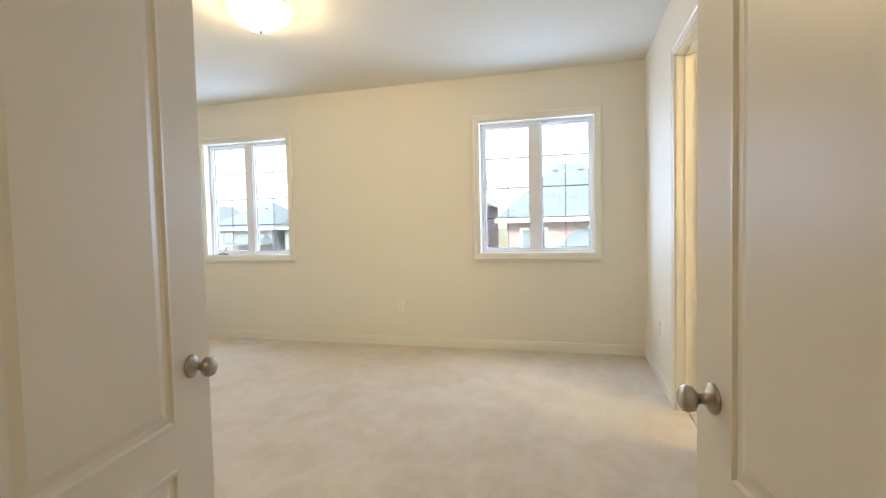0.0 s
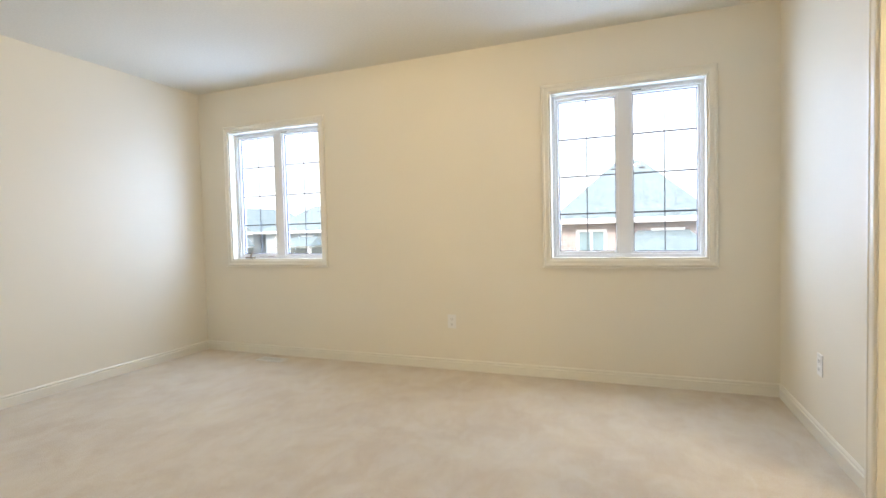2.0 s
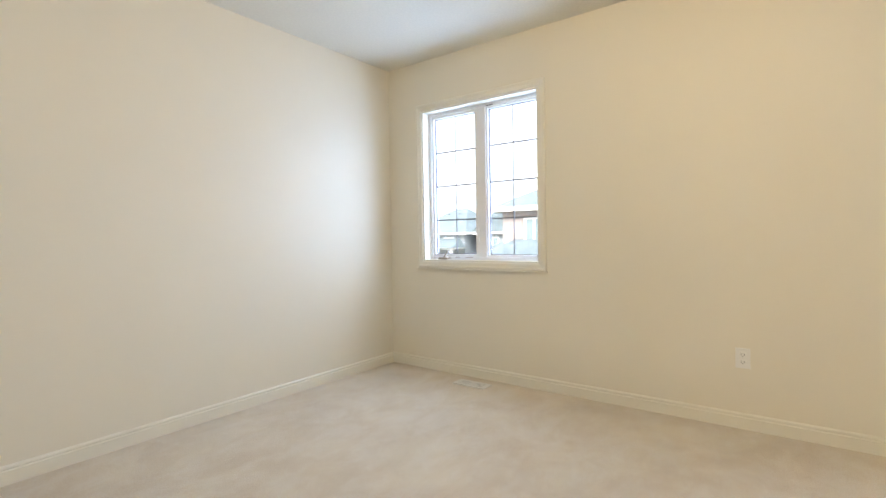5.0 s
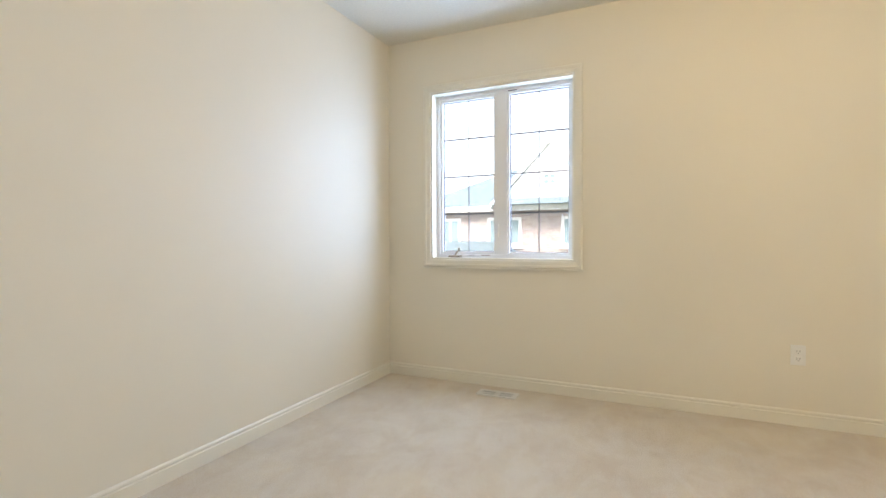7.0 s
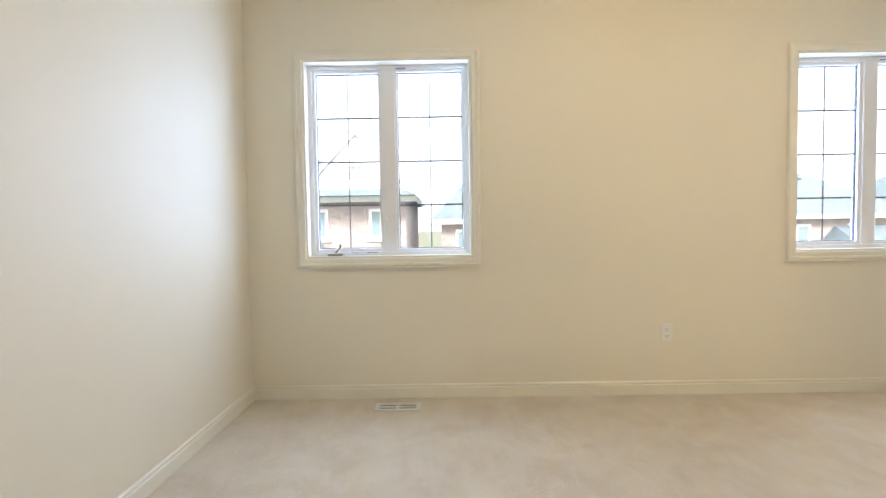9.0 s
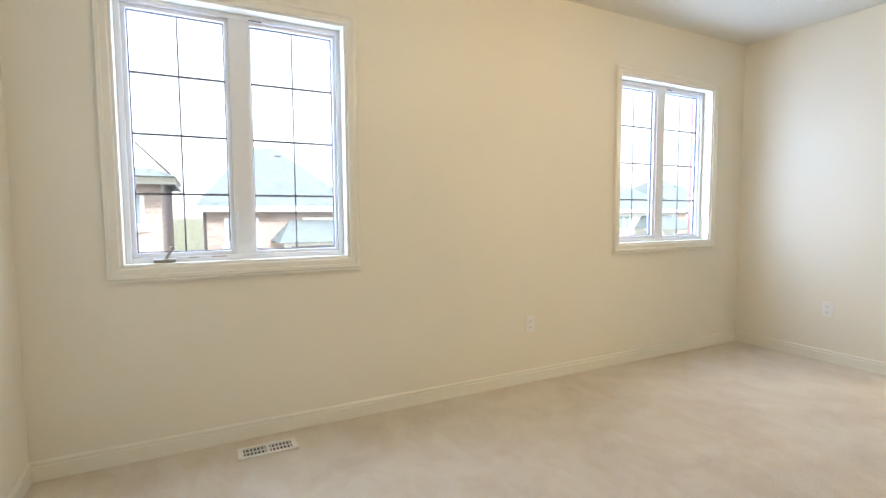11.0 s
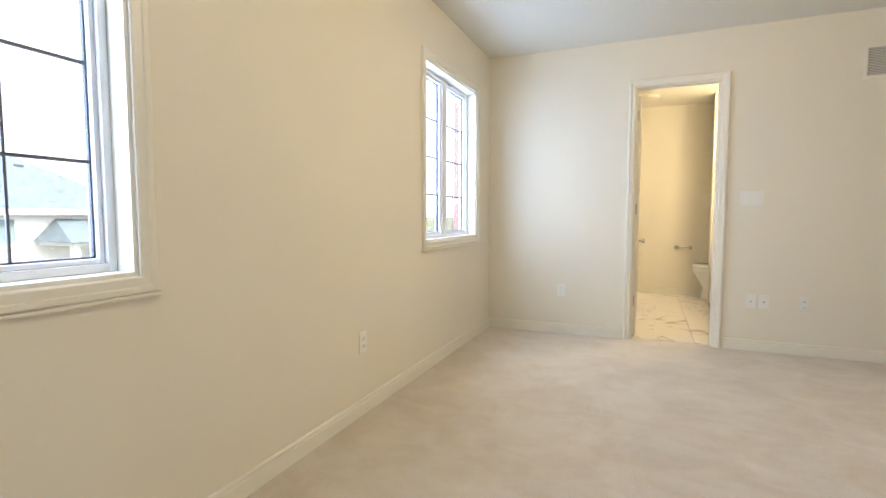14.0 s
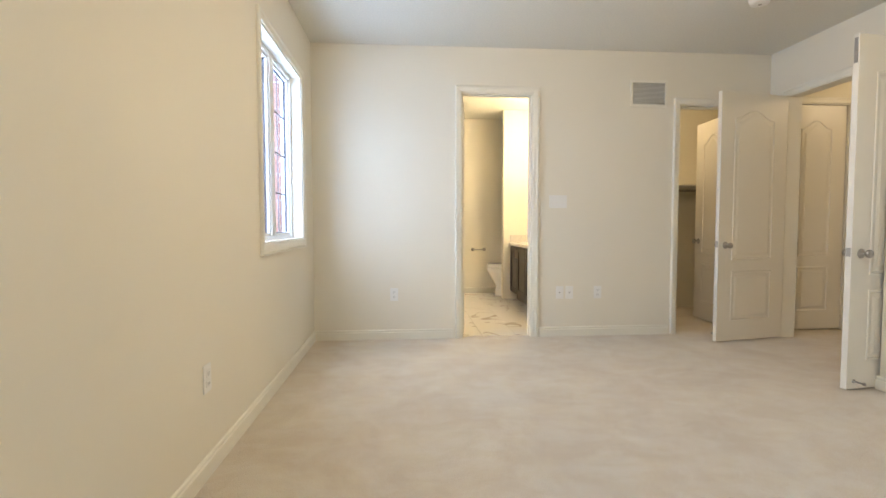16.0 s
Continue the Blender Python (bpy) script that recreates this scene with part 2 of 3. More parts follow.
wins = [(a, b, OPEN_Z0, OPEN_Z1) for a, b in (*WIN, BATH_WIN)]
wall_x("wall_north", 0, 0.14, -0.14, 7.64, wins, "cream painted window wall with two white windows")
wall_y("wall_west", -0.14, 0, -6.6, 0, [], "cream painted plain wall beside the corner window")
wall_y("wall_east", ROOM_W, 4.805, -ROOM_D, 0, [(BD1, BD0, DOOR_H), (CD1, CD0, 2.0)], "cream painted wall with bathroom and closet doorways")
wall_x("wall_south_west", -ROOM_D - 0.12, -3.50, 0, 3.20, [], "cream painted wall with an outer corner beside the entry")
wall_x("wall_south", -ROOM_D - 0.12, -ROOM_D, 3.20, 4.805, [(ED0, ED1, 0, 2.04)], "cream painted wall with the double entry doorway")
wall_y("wall_hall_east", 4.70, 4.82, -6.6, -ROOM_D - 0.12, [(-4.725, -4.125, 2.04)], "cream painted hallway wall with a closed door")
wall_y("wall_hall_west", 2.9, 3.02, -6.6, -ROOM_D - 0.12, [], "cream painted hallway wall")
wall_x("wall_hall_south", -6.72, -6.6, -0.14, 7.64, [], "cream painted end wall of the hallway")
wall_y("wall_bath_east", 7.36, 7.48, -6.6, 0, [], "cream painted bathroom back wall behind the toilet")
wall_x("wall_bath_south", -2.74, -2.62, 4.805, 7.36, [], "cream painted wall behind the vanity")
wall_y("wall_partition", 6.81, 6.91, -2.62, -2.02, [], "cream painted stub wall between vanity and toilet")
wall_x("wall_closet_south", -4.62, -4.50, 4.82, 6.00, [], "cream painted closet wall")
wall_y("wall_closet_east", 6.00, 6.12, -4.62, -2.74, [], "cream painted closet back wall behind the shelf")
structure("ceiling", [(-0.14, -6.72, H, 7.64, 0.14, H + 0.15)], CEIL, "white stippled ceiling", "ceiling")
structure("floor", [(0, -6.6, -0.10, 4.74, 0, 0)], CARPET, "beige cut-pile carpet with vacuum and foot marks", "carpet")
# carried on unseen past the closet, to block light under the hall door
structure("floor_closet", [(4.74, -6.6, -0.10, 7.36, -2.74, 0)], CARPET, "beige cut-pile closet carpet", "carpet")
structure("floor_base", [(4.74, -2.62, -0.12, 7.36, 0, -0.012)], SUBFLOOR, "screed under the bathroom tiles", "floor")

# baseboards with a small bead near the top
BB = [(0, 0), (0.011, 0), (0.011, 0.060), (0.006, 0.064), (0.006, 0.067), (0.010, 0.070), (0.009, 0.078), (0.004, 0.084), (0, 0.084)]


def baseboard(length, m):
    ob = part("baseboard", extrude_profile(BB, length), TRIM)
    ob.matrix_world = m
    return tagged(ob, "white moulded baseboard along the wall", "baseboard", kind="structure")


baseboard(ROOM_W, pose(0, 0, 0))
baseboard(3.50, pose(0, -3.50, 0, 0, 0, 90))
baseboard(-BD0 - 0.06, pose(ROOM_W, 0, 0, 0, 0, -90))
baseboard(BD1 - CD0 - 0.12, pose(ROOM_W, BD1 - 0.06, 0, 0, 0, -90))
baseboard(3.214, pose(3.214, -3.50, 0, 0, 0, 180))
baseboard(0.39, pose(3.20, -3.89, 0, 0, 0, 90))
baseboard(2.62, pose(7.36, 0, 0, 0, 0, -90))
baseboard(1.8, pose(4.70, -4.785, 0, 0, 0, -90))


# ---- windows ----
def casing(name, w, h, parent, mat=TRIM, wide=0.052, foot=True):
    """A mitred moulded frame round an opening w x h, in the plane y = 0, foot at z = 0."""
    prof = [(0.0, 0.0), (0.0, 0.010), (0.006, 0.013), (wide * 0.55, 0.015), (wide * 0.62, 0.019), (wide - 0.006, 0.019), (wide, 0.013), (wide, 0.0)]
    corners = [(0, 0, -1, -1), (0, h, -1, 1), (w, h, 1, 1), (w, 0, 1, -1)]
    bm = bmesh.new()
    rings = []
    for cx, cz, sx, sz in corners:
        rings.append([bm.verts.new((cx + sx * o, -d, cz + (sz * o if (foot or cz > 0) else 0))) for o, d in prof])
    n = len(prof)
    pairs = [(0, 1), (1, 2), (2, 3)] + ([(3, 0)] if foot else [])
    for i, j in pairs:
        for k in range(n):
            bm.faces.new((rings[i][k], rings[i][(k + 1) % n], rings[j][(k + 1) % n], rings[j][k]))
    if not foot:
        bm.faces.new(rings[0])
        bm.faces.new(rings[3])
    return part(name, bm, mat, parent)


def ring_boxes(x0, z0, x1, z1, w, y0, y1):
    return [(x0, y0, z0, x0 + w, y1, z1), (x1 - w, y0, z0, x1, y1, z1), (x0 + w, y0, z0, x1 - w, y1, z0 + w), (x0 + w, y0, z1 - w, x1 - w, y1, z1)]


def window(name, x0, x1, crank, label, outside=True):
    """Two vinyl lights side by side in one frame, with grilles between the panes."""
    w, h = x1 - x0, OPEN_Z1 - OPEN_Z0
    win = tagged(thing(name, label, "window", pose(x0, 0, OPEN_Z0)), kind="structure")
    casing("casing", w, h, win)
    bpart("jamb_lining", ring_boxes(0, 0, w, h, 0.012, 0.0, 0.075), TRIM, win, label="white painted jamb lining")
    bpart("window_sill", [(-0.062, -0.021, -0.061, w + 0.062, 0, -0.0522)], TRIM, win, 0.002)
    bpart("window_frame", ring_boxes(0.012, 0.012, w - 0.012, h - 0.012, 0.024, 0.072, 0.14) + [(w / 2 - 0.040, 0.0735, 0.036, w / 2 + 0.040, 0.139, h - 0.036)], VINYL, win, 0.002)
    for i, (a, b) in enumerate(((0.036, w / 2 - 0.040), (w / 2 + 0.040, w - 0.036))):
        s = bpart("sash", ring_boxes(a, 0.036, b, h - 0.036, 0.015 if i else 0.019, 0.086, 0.13), VINYL, win, 0.003)
        e = 0.015 if i else 0.019
        a2, b2, c2, d2 = a + e, b - e, 0.036 + e, h - 0.036 - e
        bpart("spacer", ring_boxes(a2, c2, b2, d2, 0.005, 0.104, 0.116), SPACER, s)
        bars = [((a2 + b2) / 2 - 0.0034, 0.107, c2, (a2 + b2) / 2 + 0.0034, 0.113, d2)]
        for k in (1, 2, 3):
            z = c2 + (d2 - c2) * k / 4
            bars.append((a2, 0.1065, z - 0.005, b2, 0.1135, z + 0.005))
        bpart("grille_bars", bars, MUNTIN, s, label="thin grey grille bars between the panes")
        g = bpart("pane", [(a2, 0.102, c2, b2, 0.1035, d2)], GLASS, s)
        g.visible_shadow = False
        g = bpart("pane", [(a2, 0.1165, c2, b2, 0.118, d2)], GLASS, s)
        g.visible_shadow = False
    if crank:
        bpart("lock_handle", [(w / 2 - 0.030, 0.062, 0.155, w / 2 - 0.018, 0.0735, 0.245)], VINYL, win, 0.004, "white sash lock lever")
        cr = bpart("crank_base", [(0.12, 0.030, 0.013, 0.21, 0.072, 0.030)], HINGE, win, 0.006, "grey metal window crank")
        arm = bpart("crank_handle", [(-0.006, -0.005, 0, 0.006, 0.005, 0.055)], HINGE, cr, 0.003)
        arm.matrix_local = pose(0.165, 0.048, 0.028, 0, 35, 0)
        bm = bmesh.new()
        bmesh.ops.create_uvsphere(bm, u_segments=12, v_segments=8, radius=0.010, matrix=Matrix.Translation((0.197, 0.048, 0.078)))
        part("crank_knob", bm, HINGE, cr, smooth=True)
        bpart("sticker", [(0.26, 0.0705, 0.028, 0.30, 0.072, 0.031), (0.355, 0.0705, 0.028, 0.42, 0.072, 0.032)], RED, win, label="small printed sticker")
    bpart("vent_mark", [(w / 2 + 0.05, 0.0705, h - 0.036, w / 2 + 0.11, 0.072, h - 0.030)], MUNTIN, win, label="small grey maker's mark")
    return win


window("window_1", *WIN[0], True, "white vinyl casement window with grilles and crank")
window("window_2", *WIN[1], False, "white vinyl double window with grilles")
window("window_3", *BATH_WIN, False, "white vinyl bathroom window with grilles")


# ---- doors ----
def knob(parent, x, z, side, thick):
    """Rose and ball knob on one face of a leaf. side: -1 or 1 along y."""
    prof = [(0.033, 0), (0.033, 0.004), (0.026, 0.010), (0.013, 0.014), (0.011, 0.030), (0.016, 0.036), (0.026, 0.044), (0.029, 0.054), (0.026, 0.064), (0.016, 0.070), (0.004, 0.072)]
    k = part("door_knob", lathe([(r * 0.84, z * 0.84) for r, z in prof], 28), NICKEL, parent, "brushed nickel door knob", True)
    k.matrix_local = pose(x, side * thick / 2, z, -90 * side, 0, 0)
    return k


def panel_relief(x0, x1, z0, z1, arch, side, y):
    """A raised panel with a sloped border, standing on a recessed-looking moulding; arch lifts the middle of the top."""
    def outline(inset):
        a, b, c, d = x0 + inset, x1 - inset, z0 + inset, z1 - inset
        pts = [(a, c), (b, c)]
        n = 18 if arch else 1
        for i in range(n + 1):
            u = i / n
            x = b + (a - b) * u
            s = 0.5 - 0.5 * math.cos(2 * math.pi * min(max((u - 0.0), 0), 1))
            pts.append((x, d + arch * (s ** 1.2 if arch else 0)))
        return pts
    bm = bmesh.new()
    rings = []
    for inset, dep in ((0, -0.002), (0.004, 0.005), (0.012, 0.006), (0.018, -0.0005), (0.030, -0.0005), (0.052, 0.005)):
        rings.append([bm.verts.new((px, y + side * dep, pz)) for px, pz in outline(inset)])
    n = len(rings[0])
    for a, b in zip(rings, rings[1:]):
        for i in range(n):
            bm.faces.new((a[i], a[(i + 1) % n], b[(i + 1) % n], b[i]))
    bm.faces.new(rings[-1])
    return bm


def door_leaf(name, w, h, m, label, flip=1, group="", knobs=True, hinge_side=1, bolt=False, stop=0):
    """A two-panel moulded leaf with an arched upper panel. The hinge is at x = 0, the leaf runs along +x, thickness about y."""
    th = 0.035
    d = thing(name, label, "door", m, group)
    bpart("leaf", [(0, -th / 2, 0, w, th / 2, h)], DOORP, d, 0.002)
    sx = 0.13
    for side in (-1, 1):
        part("panel", panel_relief(sx, w - sx, 0.66, h - 0.205, 0.075, side, side * th / 2), DOORP, d, smooth=False)
        part("panel", panel_relief(sx, w - sx, 0.16, 0.57, 0.0, side, side * th / 2), DOORP, d)
        if knobs:
            knob(d, w - 0.068, 0.782, side, th)
    bpart("latch_plate", [(w - 0.0005, -0.012, 0.765, w + 0.0015, 0.012, 0.815)], NICKEL, d, label="nickel latch plate")
    if bolt:
        bpart("flush_bolt", [(w - 0.001, -0.010, h - 0.16, w + 0.0018, 0.010, h - 0.02)], NICKEL, d, label="flush bolt on the leaf's edge")
    if stop:
        pin = part("door_stop_pin", lathe([(0.011, 0), (0.011, 0.004), (0.005, 0.006), (0.005, 0.050), (0.009, 0.052), (0.009, 0.064), (0.006, 0.066)], 14), NICKEL, d, "nickel door stop with a white tip", True)
        pin.matrix_local = pose(w - 0.05, stop * th / 2, 0.045, -90 * stop, 0, 0)
    for z in (0.25, 1.03, 1.80):
        bm = lathe([(0.006, 0), (0.007, 0.002), (0.007, 0.088), (0.006, 0.09)], 12)
        box(bm, -0.0015, -0.006 * hinge_side - 0.016, 0.0, 0.0005, -0.006 * hinge_side + 0.016, 0.09)
        hg = part("hinge", bm, HINGE, d, "dull bronze butt hinge")
        hg.matrix_local = pose(-0.004, hinge_side * (th / 2 + 0.002), z)
    return d


def doorway_x(x0, x1, h, yface, depth, out_side, label, both=True):
    """Lining and casings of a doorway in a wall along x. yface: the room face (casing stands to +y)."""
    tr = tagged(thing("trim", label, "door frame", pose(x0, yface, 0)), kind="structure")
    w = x1 - x0
    bpart("jamb", [(0, -depth, 0, 0.015, 0, h), (w - 0.015, -depth, 0, w, 0, h), (0.015, -depth, h - 0.015, w - 0.015, 0, h)], TRIM, tr)
    c = casing("casing", w - 0.012, h - 0.006, tr, foot=False)
    c.matrix_local = pose(w - 0.006, 0, 0, 0, 0, 180)
    if both:
        c = casing("casing", w - 0.012, h - 0.006, tr, foot=False)
        c.matrix_local = pose(0.006, -depth, 0)
    return tr


def doorway_y(y0, y1, h, xface, depth, label, both=True):
    """The same in a wall along y; the room lies to -x of xface. y0 > y1."""
    tr = tagged(thing("trim", label, "door frame", pose(xface, y0, 0, 0, 0, -90)), kind="structure")
    w = y0 - y1
    bpart("jamb", [(0, 0, 0, 0.015, depth, h), (w - 0.015, 0, 0, w, depth, h), (0.015, 0, h - 0.015, w - 0.015, depth, h)], TRIM, tr)
    bpart("door_stop", [(0.015, 0.045, 0, 0.025, 0.075, h - 0.015), (w - 0.025, 0.045, 0, w - 0.015, 0.075, h - 0.015), (0.025, 0.045, h - 0.025, w - 0.025, 0.075, h - 0.015)], TRIM, tr)
    c = casing("casing", w - 0.012, h - 0.006, tr, foot=False)
    c.matrix_local = pose(0.006, 0, 0)
    if both:
        c = casing("casing", w - 0.012, h - 0.006, tr, foot=False)
        c.matrix_local = pose(w - 0.006, depth, 0, 0, 0, 180)
    return tr


doorway_y(BD0, BD1, DOOR_H, ROOM_W, 0.12, "white moulded casing round the bathroom doorway")
doorway_y(CD0, CD1, 2.0, ROOM_W, 0.12, "white moulded casing round the closet doorway")
doorway_x(ED0, ED1, 2.04, -ROOM_D, 0.12, 1, "white moulded casing round the double doorway", both=False)
doorway_y(-4.125, -4.725, 2.04, 4.70, 0.12, "white moulded casing round the hallway door", both=False)

# bathroom leaf stands open into the bathroom; closet leaf open into the closet
door_leaf("bathroom_door", 0.585, 2.0, pose(4.805, BD0 - 0.030, 0.012, 0, 0, 0.5), "cream panelled bathroom door standing open", hinge_side=1)
door_leaf("closet_door", 0.59, 1.96, pose(4.815, CD1 + 0.035, 0.012, 0, 0, -4), "cream panelled closet door standing open", hinge_side=-1)
door_leaf("entry_door", 0.655, 2.01, pose(ED0 + 0.018, -ROOM_D + 0.02, 0.012, 0, 0, 98), "cream panelled double door leaf, wide open", hinge_side=1, group="double entry doors", bolt=True, stop=1)
door_leaf("entry_door", 0.672, 2.01, pose(ED1 - 0.018, -ROOM_D + 0.02, 0.012, 0, 0, 100.5), "cream panelled double door leaf, open", hinge_side=-1, group="double entry doors", stop=-1)
door_leaf("hall_door", 0.565, 2.01, pose(4.735, -4.708, 0.012, 0, 0, 90), "cream panelled hallway door, closed", hinge_side=-1)


# ---- fixtures ----
def ceiling_lamp(x, y, r, mat):
    l = thing("ceiling_lamp", "round frosted glass ceiling lamp, lit", "ceiling lamp", pose(x, y, H))
    p = part("lamp_base", lathe([(r * 0.55, -0.03), (r * 0.9, -0.025), (r * 0.92, 0)], 40), NICKEL, l, "nickel ceiling pan", True)
    bm = lathe([(0.004, -0.150), (r * 0.25, -0.146), (r * 0.5, -0.132), (r * 0.75, -0.104), (r * 0.92, -0.066), (r, -0.030), (r * 0.99, -0.024), (r * 0.9, -0.031)], 48)
    s = part("shade", bm, mat, l, "glowing frosted glass bowl", True)
    s.visible_shadow = False
    part("finial", lathe([(0.004, -0.170), (0.010, -0.165), (0.012, -0.155), (0.006, -0.149)], 16), NICKEL, l, "", True)
    return l


ceiling_lamp(LAMP_X, LAMP_Y, 0.18, DOME)

sd = thing("smoke_detector", "round white ceiling smoke detector", "smoke detector", pose(3.69, -3.07, H))
part("housing", lathe([(0.035, -0.042), (0.055, -0.038), (0.062, -0.022), (0.066, -0.008), (0.066, 0)], 32), PLATE, sd, "", True)
part("button", lathe([(0.010, -0.046), (0.012, -0.042), (0.012, -0.03)], 16), NICKEL, sd)


def plate(name, m, label, cat, kind, gang=1, group=""):
    """A cover plate on a wall, facing -y."""
    w = 0.068 + 0.043 * (gang - 1)
    p = thing(name, label, cat, m, group)
    bpart("cover_plate", [(-w / 2, -0.006, -0.054, w / 2, 0, 0.054)], PLATE, p, 0.003)
    for g in range(gang):
        cx = (g - (gang - 1) / 2) * 0.043
        if kind == "outlet":
            for dz in (-0.02, 0.02):
                so = bpart("socket", [(cx - 0.0165, -0.0085, dz - 0.014, cx + 0.0165, -0.005, dz + 0.014)], PLATE, p, 0.003)
                # solid grey bars, coloured for the shade inside the socket holes
                bpart("slot", [(cx - 0.008, -0.0092, dz - 0.004, cx - 0.0055, -0.0080, dz + 0.007), (cx + 0.0055, -0.0092, dz - 0.004, cx + 0.008, -0.0080, dz + 0.007), (cx - 0.002, -0.0092, dz - 0.010, cx + 0.002, -0.0080, dz - 0.006)], SLOT_SHADE, so)
        elif kind == "switch":
            bpart("rocker", [(cx - 0.0165, -0.0095, -0.033, cx + 0.0165, -0.005, 0.033)], PLATE, p, 0.003)
        else:
            bpart("jack", [(cx - 0.0055, -0.010, -0.0055, cx + 0.0055, -0.005, 0.0055)], NICKEL, p, 0.001)
    return p


plate("outlet", pose(2.521, 0, 0.378), "white wall outlet between the windows", "outlet", "outlet", group="wall outlets")
plate("outlet", pose(ROOM_W, -0.661, 0.380, 0, 0, -90), "white wall outlet beside the bathroom doorway", "outlet", "outlet", group="wall outlets")
plate("cable_jack", pose(ROOM_W, -2.079, 0.380, 0, 0, -90), "white wall plate with a cable jack", "wall plate", "jack", group="cable jacks")
plate("cable_jack", pose(ROOM_W, -2.164, 0.380, 0, 0, -90), "white wall plate with a cable jack", "wall plate", "jack", group="cable jacks")
plate("outlet", pose(ROOM_W, -2.414, 0.379, 0, 0, -90), "white wall outlet under the light switches", "outlet", "outlet", group="wall outlets")
plate("light_switch", pose(ROOM_W, -2.057, 1.159, 0, 0, -90), "white three-gang rocker light switch", "light switch", "switch", 3)

# floor register
rg = thing("floor_register", "cream metal floor vent in the carpet below the window", "floor vent", pose(0.900, -0.165, 0))
bpart("frame", [(-0.13, -0.055, 0, 0.13, -0.035, 0.008), (-0.13, 0.035, 0, 0.13, 0.055, 0.008), (-0.13, -0.035, 0, -0.105, 0.035, 0.008), (0.105, -0.035, 0, 0.13, 0.035, 0.008), (-0.105, -0.004, 0, 0.105, 0.004, 0.0075), (-0.008, -0.035, 0, 0.008, 0.035, 0.0075)], REG, rg, 0.0015)
# flat near-black sheet: painted shade of the opening, the floor has no hole
bpart("duct_shade", [(-0.105, -0.035, 0.0005, 0.105, 0.035, 0.002)], VENT_SHADE, rg)
for i in range(13):
    x = -0.096 + i * 0.016
    s = bpart("slat", [(-0.0020, -0.035, 0, 0.0020, 0.035, 0.006)], REG, rg)
    s.matrix_local = pose(x, 0, 0.0012, 0, 12, 0)

# return-air grille
vg = thing("wall_vent", "white return-air grille high on the wall", "wall vent", pose(ROOM_W, -2.842, 2.082, 0, 0, -90))
bpart("frame", [(-0.165, -0.010, -0.115, 0.165, 0, -0.092), (-0.165, -0.010, 0.092, 0.165, 0, 0.115), (-0.165, -0.010, -0.092, -0.142, 0, 0.092), (0.142, -0.010, -0.092, 0.165, 0, 0.092)], TRIM, vg, 0.002)
# grey sheet on the solid wall paints the shade between the slats
bpart("duct_shade", [(-0.142, -0.002, -0.092, 0.142, -0.0005, 0.092)], DUCT_SHADE, vg)
for i in range(17):
    z = -0.086 + i * 0.0107
    s = bpart("slat", [(-0.142, -0.0045, -0.0008, 0.142, 0.0045, 0.0008)], GRILLE, vg)
    s.matrix_local = pose(0, -0.0055, z, 38, 0, 0)

# ---- bathroom ----
van = thing("bathroom_vanity", "dark brown wooden vanity cabinet with panel doors", "vanity cabinet", pose(5.27, -2.61, 0))
bpart("body", [(0, 0, 0.10, 1.53, 0.48, 0.70)], CABINET, van, 0.002)
bpart("toe_kick", [(0.0, 0, 0.0, 1.53, 0.41, 0.10)], CABINET, van)
for i in range(4):
    a = 0.012 + i * 0.379
    dr = bpart("door", ring_boxes(a, 0.115, a + 0.368, 0.69, 0.06, 0.48, 0.500) + [(a + 0.06, 0.48, 0.175, a + 0.308, 0.490, 0.63)], CABINET, van, 0.002)
    bpart("handle", [(a + (0.33 if i % 2 == 0 else 0.028), 0.500, 0.56, a + (0.34 if i % 2 == 0 else 0.038), 0.518, 0.66)], NICKEL, dr, 0.003, "nickel bar handle")
ct = bpart("worktop", [(5.25, -2.61, 0.70, 6.805, -2.095, 0.738)], COUNTER, None, 0.004)
tagged(ct, "pale speckled vanity counter top", "counter top")
sp = bpart("backsplash", [(6.785, -2.598, 0.739, 6.805, -2.11, 0.83), (5.25, -2.617, 0.739, 6.805, -2.60, 0.83)], COUNTER, None, 0.002)
tagged(sp, "pale speckled backsplash behind the counter", "backsplash")

wc = thing("toilet", "white china toilet beside the stub wall", "toilet", pose(7.12, -2.60, 0))


def oval(cx, cy, rings, seg=28):
    bm = bmesh.new()
    rs = []
    for rx, ry, oy, z in rings:
        rs.append([bm.verts.new((cx + rx * math.cos(2 * math.pi * i / seg), cy + oy + ry * math.sin(2 * math.pi * i / seg), z)) for i in range(seg)])
    for a, b in zip(rs, rs[1:]):
        for i in range(seg):
            bm.faces.new((a[i], a[(i + 1) % seg], b[(i + 1) % seg], b[i]))
    bm.faces.new(rs[0])
    bm.faces.new(rs[-1])
    return bm


part("bowl", oval(0, 0.47, [(0.11, 0.22, -0.05, 0), (0.10, 0.21, -0.05, 0.03), (0.095, 0.19, -0.05, 0.14), (0.13, 0.22, -0.02, 0.24), (0.175, 0.26, 0, 0.34), (0.185, 0.27, 0, 0.385)]), CHINA, wc, "", True)
part("seat", oval(0, 0.46, [(0.188, 0.272, 0, 0.388), (0.192, 0.276, 0, 0.398), (0.19, 0.274, 0, 0.425), (0.17, 0.25, 0, 0.435)]), CHINA, wc, "white seat and closed lid", True)
bpart("tank", [(-0.21, 0.0, 0.36, 0.21, 0.19, 0.70)], CHINA, wc, 0.02)
bpart("tank_lid", [(-0.22, -0.003, 0.70, 0.22, 0.20, 0.735)], CHINA, wc, 0.01)

